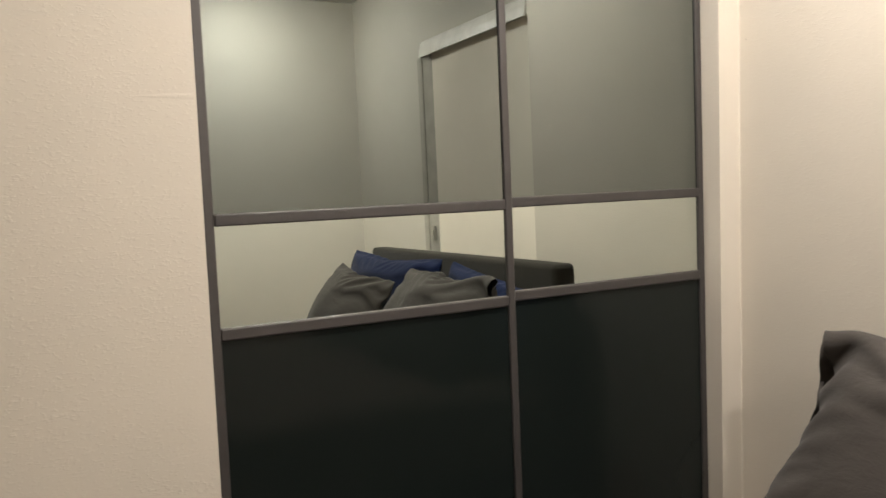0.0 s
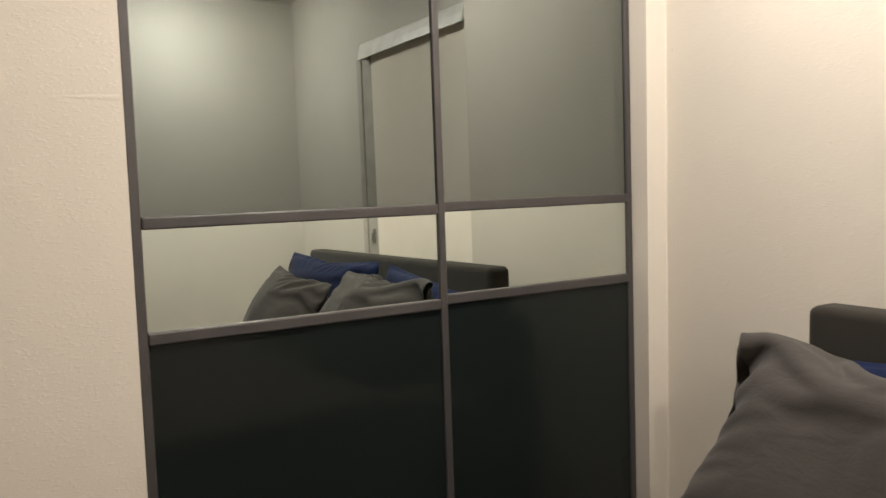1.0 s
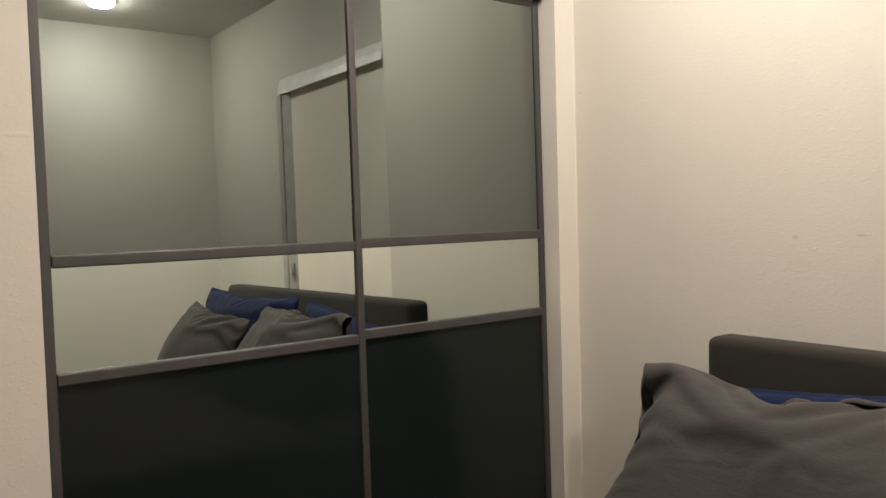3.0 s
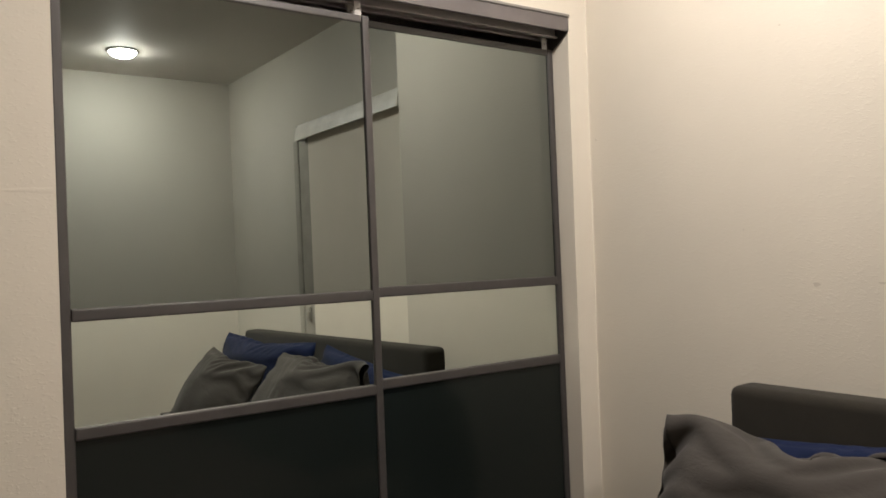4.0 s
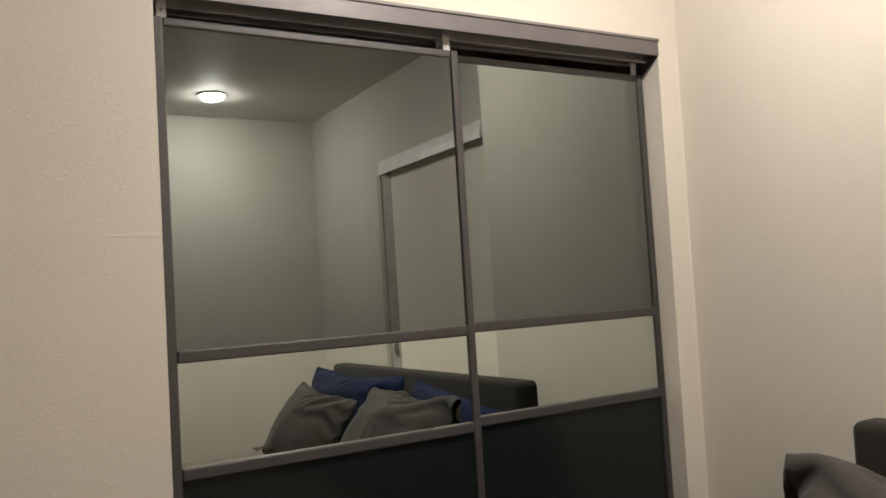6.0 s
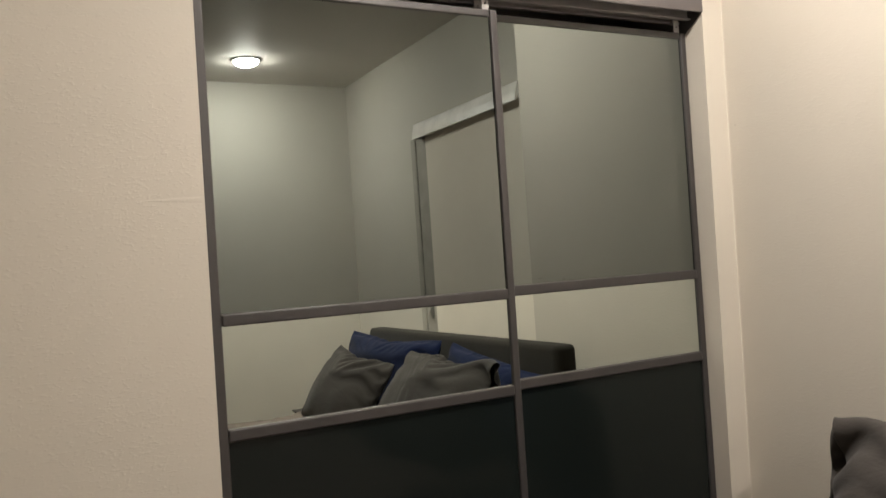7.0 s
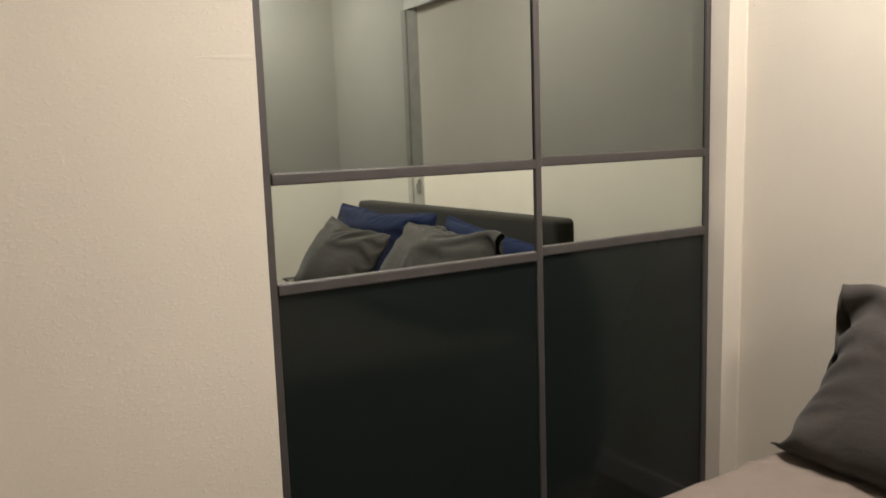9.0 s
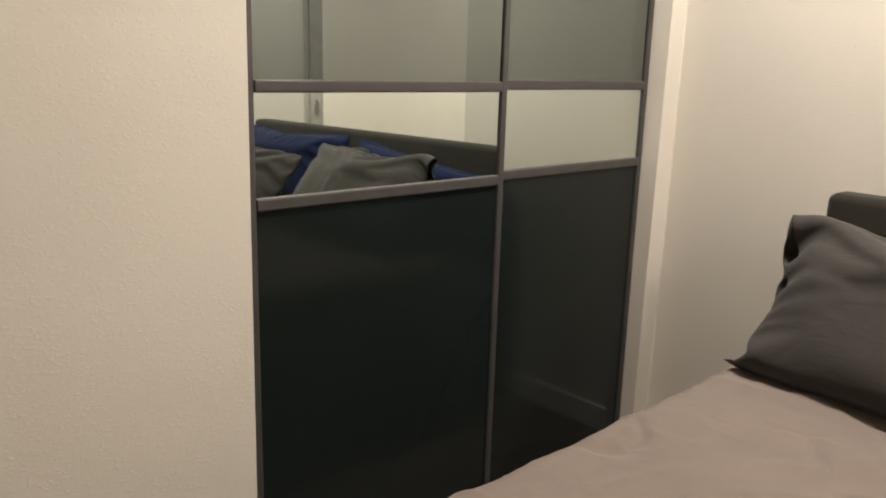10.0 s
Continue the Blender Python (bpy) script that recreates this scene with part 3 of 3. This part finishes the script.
# blue pillows against the headboard, grey ones leaning on them
pillow((1.965, -2.265, 0.660), (0.0, 1, 0.0), (0.36, 0, 1), 1.20, 0.48, 0.15, 3.0, M_BLUE,
       "navy blue cotton pillow leaning on the headboard", (-0.90, 0.88, -0.97, 0.84), 0.006, False, -0.24,
       [(-0.1, 0.8, 0.45, 0.5)], [(-0.2, 0.9, 0.5, 0.3, 0.02), (0.8, 0.6, 0.2, 0.5, 0.05)], [(0.05, 0.45, 0.035)])
pillow((1.990, -1.17, 0.610), (0.0, 1, -0.11), (0.36, 0, 1), 0.90, 0.46, 0.14, 5.0, M_BLUE,
       "navy blue cotton pillow behind a grey pillow", (-0.94, 0.94, -0.97, 0.86), 0.006, False, -0.24,
       [], [(0.0, 0.9, 0.5, 0.3, 0.015)])
far_pillow = pillow((1.690, -2.135, 0.600), (0.0, 1, -0.07), (0.62, 0, 1), 0.74, 0.49, 0.24, 8.0, M_GREY,
       "crumpled grey cotton pillow leaning at the far side", (-0.93, 0.84, -0.98, 0.82), 0.015, False, -0.225,
       [(0.5, 0.7, 0.35, 0.6), (-0.2, 0.9, 0.3, 0.3)], [(0.55, 0.7, 0.4, 0.35, 0.10), (-0.2, 0.9, 0.4, 0.25, 0.05)], [(-0.1, 0.4, 0.03)])
tuck = box(1.57, 1.69, -2.735, -2.46, 0.430, 0.442, 0.004)
tuck.transform(far_pillow.matrix_basis.inverted())
part("hem", tuck, M_GREY, far_pillow, "flat folded hem of the pillowcase")
pillow((1.700, -1.145, 0.650), (0.0, 1, 0.03), (0.68, 0, 1), 0.90, 0.52, 0.22, 11.0, M_GREY,
       "grey cotton pillow with an open creased case end", (-0.95, 0.92, -0.98, 0.84), 0.012, True, -0.225,
       [(0.22, 0.80, 0.30, 0.7), (-0.4, 0.9, 0.3, 0.3)], [(0.2, 0.95, 0.40, 0.28, 0.10), (-0.35, 0.9, 0.35, 0.2, 0.06), (0.75, 0.3, 0.25, 0.6, 0.01)],
       [(0.20, 0.36, 0.060), (0.70, 0.2, -0.012)])


# ---- floor planks ----
def planks():
    w, length = 0.185, 1.25
    whole = to_mesh("plank", box(0, length - 0.003, 0, w - 0.003, -0.012, 0, 0.0015, 1), M_FLOOR)
    rows = int((0.05 - BACK_Y) / w) + 1
    for j in range(rows):
        x = LEFT_X - random.random() * length
        while x < BAY_X:
            a, b = max(x, LEFT_X), min(x + length, BAY_X)
            if b - a > 0.02:
                me = whole if b - a > length - 0.001 else to_mesh("plank", box(0, b - a - 0.003, 0, w - 0.003, -0.012, 0, 0.0015, 1), M_FLOOR)
                ob = new("plank", me)
                ob.location = (a, BACK_Y + j * w, FLOOR)
                ob.parent = floor_base
            x += length


planks()
